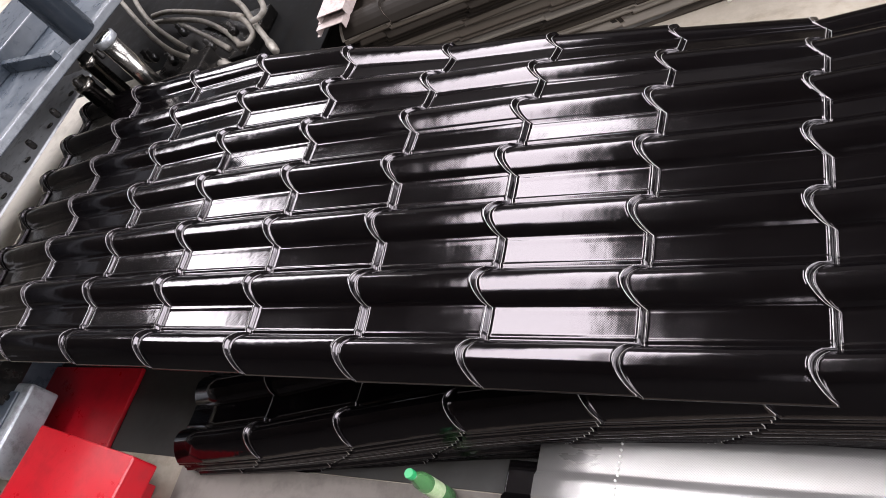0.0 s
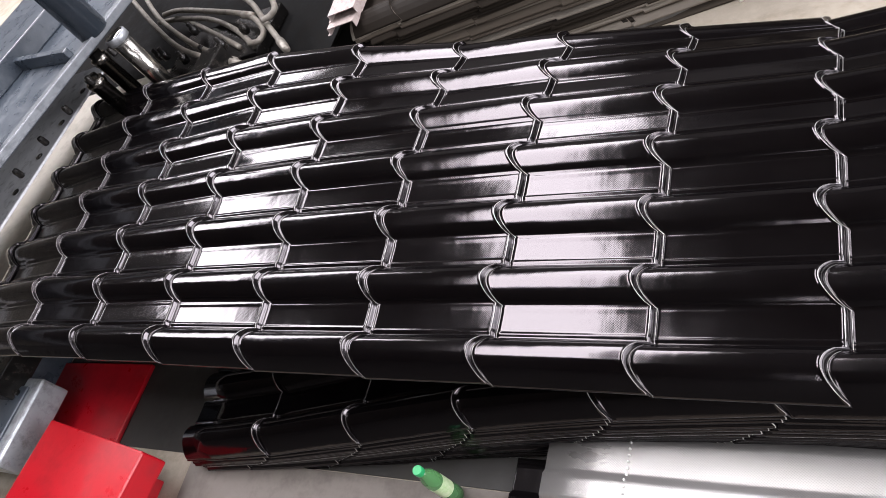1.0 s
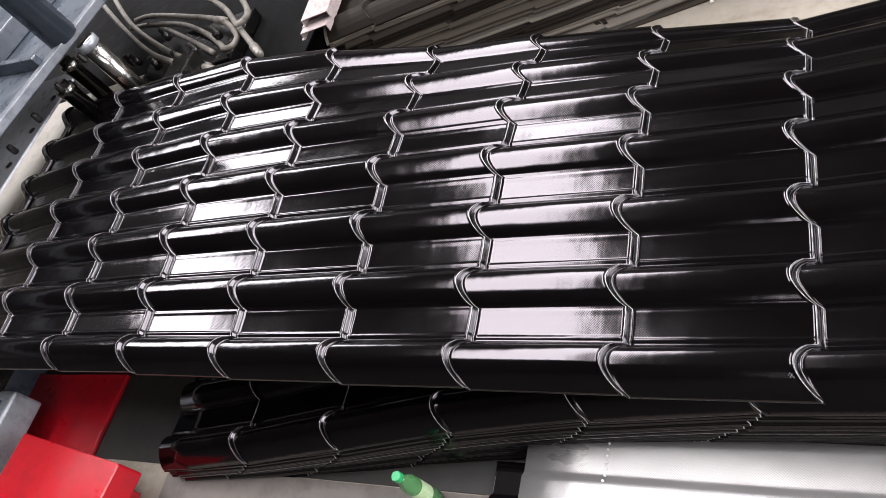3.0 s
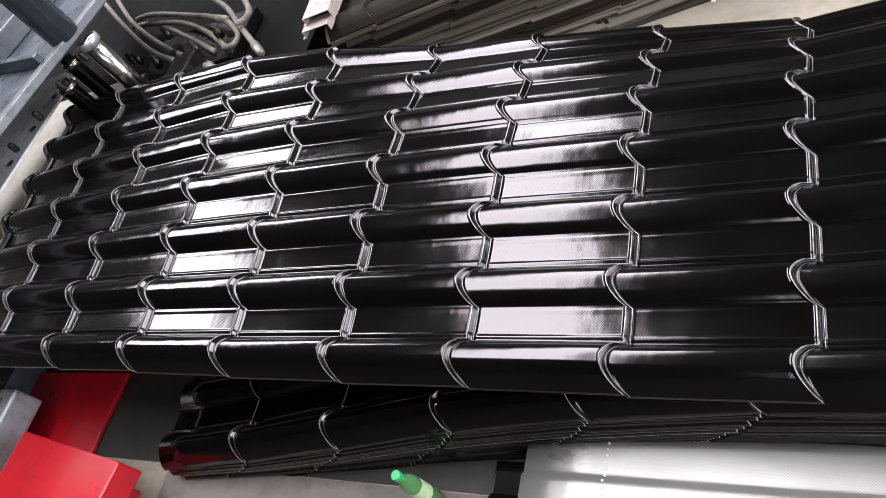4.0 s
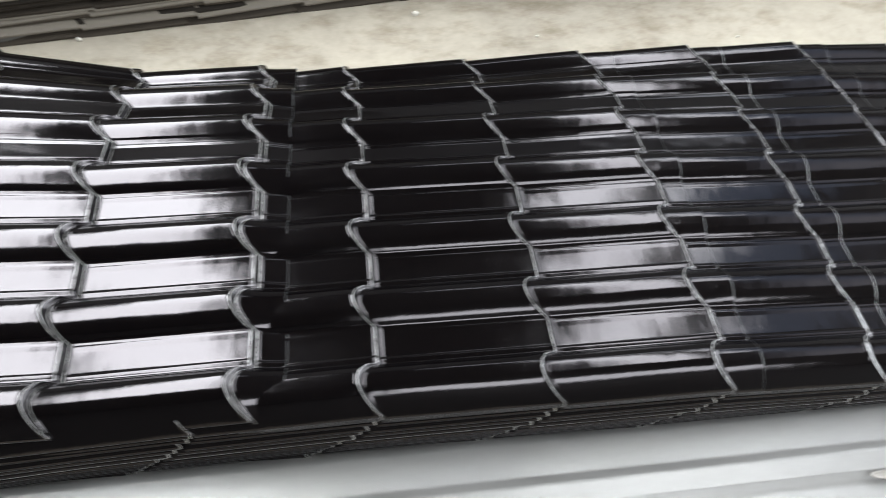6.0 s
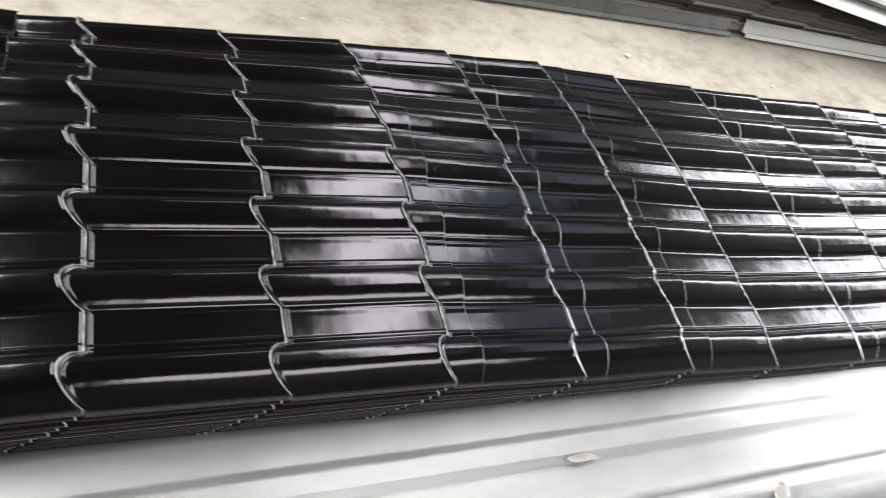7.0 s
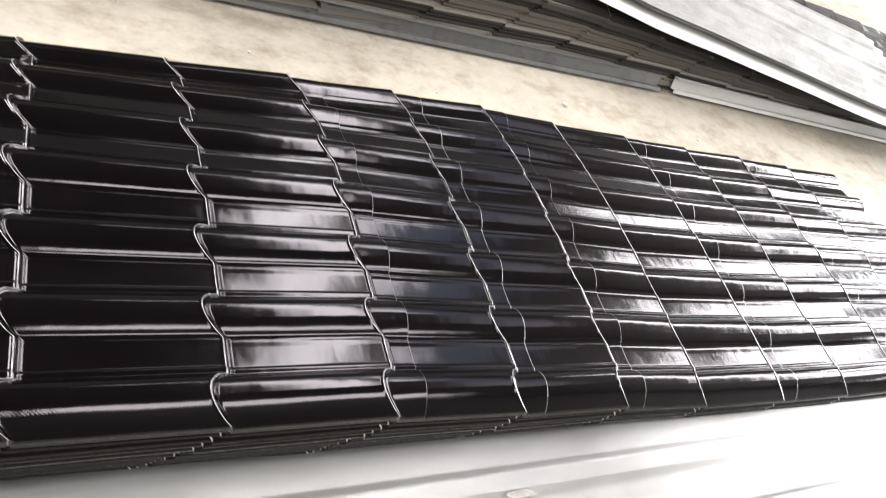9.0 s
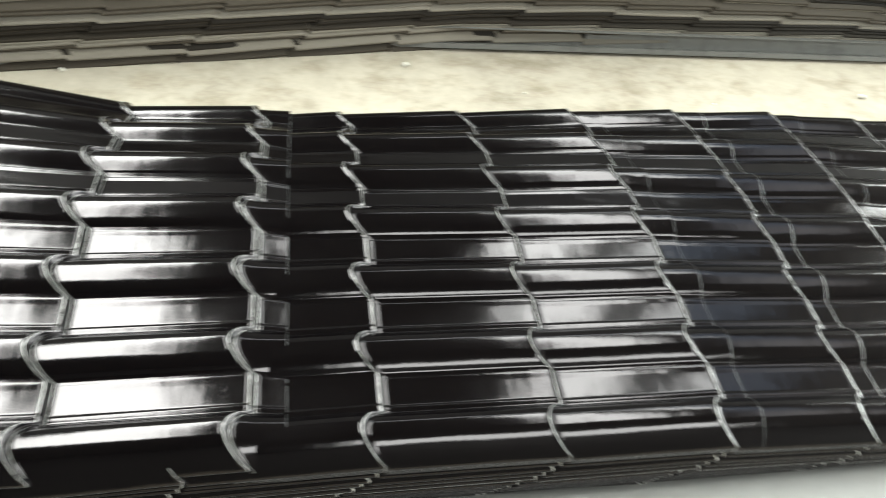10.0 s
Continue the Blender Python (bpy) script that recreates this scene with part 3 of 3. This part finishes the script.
# hydraulic hoses in loose loops
HOSES = (
    ((-3.93, 2.46, 0.08), (-3.21, 1.87, 0.09), (-2.77, 1.54, 0.08), (-2.39, 1.33, 0.09), (-2.23, 1.27, 0.08)),
    ((-3.74, 2.41, 0.06), (-3.20, 1.92, 0.07), (-2.76, 1.60, 0.06), (-2.42, 1.39, 0.07), (-2.25, 1.31, 0.06)),
    ((-3.20, 1.96, 0.05), (-3.03, 1.92, 0.06), (-2.70, 1.80, 0.05), (-2.35, 1.63, 0.06), (-2.19, 1.49, 0.05), (-2.16, 1.40, 0.06), (-2.24, 1.42, 0.05)),
    ((-3.33, 2.00, 0.00), (-3.05, 1.91, 0.01), (-2.70, 1.70, 0.00), (-2.37, 1.48, 0.01)),
    ((-3.11, 1.93, 0.02), (-2.74, 1.78, 0.03), (-2.47, 1.62, 0.02), (-2.23, 1.42, 0.03)),
    ((-2.80, 2.02, 0.06), (-2.40, 1.74, 0.07), (-2.19, 1.53, 0.06), (-1.96, 1.30, 0.07)),
    ((-2.29, 1.77, 0.09), (-2.11, 1.56, 0.10), (-2.12, 1.51, 0.09), (-2.15, 1.48, 0.10)),
)
HOSE_STEEL = worn("dull_crimped_steel", (0.20, 0.185, 0.16), (0.10, 0.08, 0.06), 0.45, 0.6, scale=30.0)
# hose: its couplings, as a point and the point before it
COUPLINGS = {2: ((3, 2),), 5: ((3, 2),), 0: ((4, 3),)}
for n, pts in enumerate(HOSES):
    hose = thing("hydraulic_hose", "dusty grey hydraulic hose lying in loose loops by the press", "hose", "hydraulic hoses")
    smooth(part("hose_line", tube(pts, 0.0135), HOSE, hose))
    for near, far in COUPLINGS.get(n, ()):
        a, b = Vector(pts[near]), Vector(pts[far])
        m = Matrix.Translation(a) @ (a - b).to_track_quat("Z", "Y").to_matrix().to_4x4()
        smooth(part("coupling", lathe(((0.0145, -0.05), (0.019, -0.045), (0.019, 0.03), (0.0165, 0.034), (0.0165, 0.06), (0.0145, 0.064)), 14, m=m), HOSE_STEEL, hose, "dull crimped steel coupling"))
DEEP_SHADE = worn("deep_shade_black", (0.002, 0.002, 0.002), (0.008, 0.007, 0.006), 0.85, scale=12.0)
# added near-black block that stands in for the deep shadow under the hoses
bsdf(DEEP_SHADE).inputs["Specular IOR Level"].default_value = 0.08
tank = thing("shadow_block", "near-black block added for the deep shadow under the hoses", "tank", at=(-2.8, 2.3, FLOOR))
TM = Matrix.Translation((2.8, -2.3, -FLOOR))
part("shadow_body", box(-5.6, -1.86, 1.34, 4.0, FLOOR, -0.075, 0.02, m=TM), DEEP_SHADE, tank)
part("shadow_top", box(-5.62, -1.84, 1.32, 4.02, -0.075, -0.06, 0.004, m=TM), DEEP_SHADE, tank)

# red feet of the press with grey brackets
foot = thing("red_machine_base", "bright red painted steel foot with a grey bracket", "machine base", at=(-2.2, -0.35, FLOOR))
FM = Matrix.Translation((2.2, 0.35, -FLOOR))
part("red_beam", box(-2.52, -1.93, -0.60, -0.29, -0.20, -0.10, 0.008, m=FM @ Matrix.Translation((-2.2, -0.3, 0)) @ pose(0, 0, 0, 0, 0, -7) @ Matrix.Translation((2.2, 0.3, 0))), RED, foot)
part("red_panel", box(-3.1, -2.40, -0.30, 0.06, FLOOR + 0.004, -0.30, 0.006, m=FM), RED, foot, "darker red lower panel")
part("beam_leg", box(-2.46, -2.06, -0.56, -0.36, FLOOR + 0.004, -0.20, 0.006, m=FM), RED, foot)
part("grey_bracket", box(-3.15, -2.70, -0.44, -0.10, -0.21, -0.09, 0.012, m=FM), BRIGHT, foot, "scuffed grey steel bracket")
part("bracket_plate", box(-3.10, -2.75, -0.38, -0.14, -0.09, -0.078, 0.005, m=FM), BLUE, foot, "blue-grey cover plate")
for x, y in ((-2.79, -0.17), (-2.79, -0.35), (-3.06, -0.17), (-3.06, -0.35)):
    part("bolt", lathe(((0.012, -0.078), (0.012, -0.068), (0.008, -0.066)), 6, m=FM @ Matrix.Translation((x, y, 0))), DARK, foot)

# thin dark sheet that paints the floor's shade where the sheets come out
FLOOR_SHADE = worn("painted_floor_shade", (0.016, 0.0145, 0.012), (0.03, 0.027, 0.022), 0.6, scale=5.0)
tagged(part("shade_sheet", box(-3.0, -0.56, -0.258, 1.12, FLOOR, FLOOR + 0.003, 0.001), FLOOR_SHADE), "thin dark sheet painted as shade on the floor under the sheets", "mat")

# thin board on the floor under the end of the pile
BOARD = worn("grey_board", (0.15, 0.132, 0.115), (0.10, 0.088, 0.076), 0.7, scale=7.0)
bm = box(-1.97, -0.60, -1.3, -0.262, FLOOR + 0.001, FLOOR + 0.009, 0.002)
for v in bm.verts:
    if v.co.x < -1.5:
        v.co.x += 0.02 * math.sin(v.co.y * 23)
tagged(part("floor_board", bm, BOARD), "thin grey-beige board lying on the floor under the pile", "board")
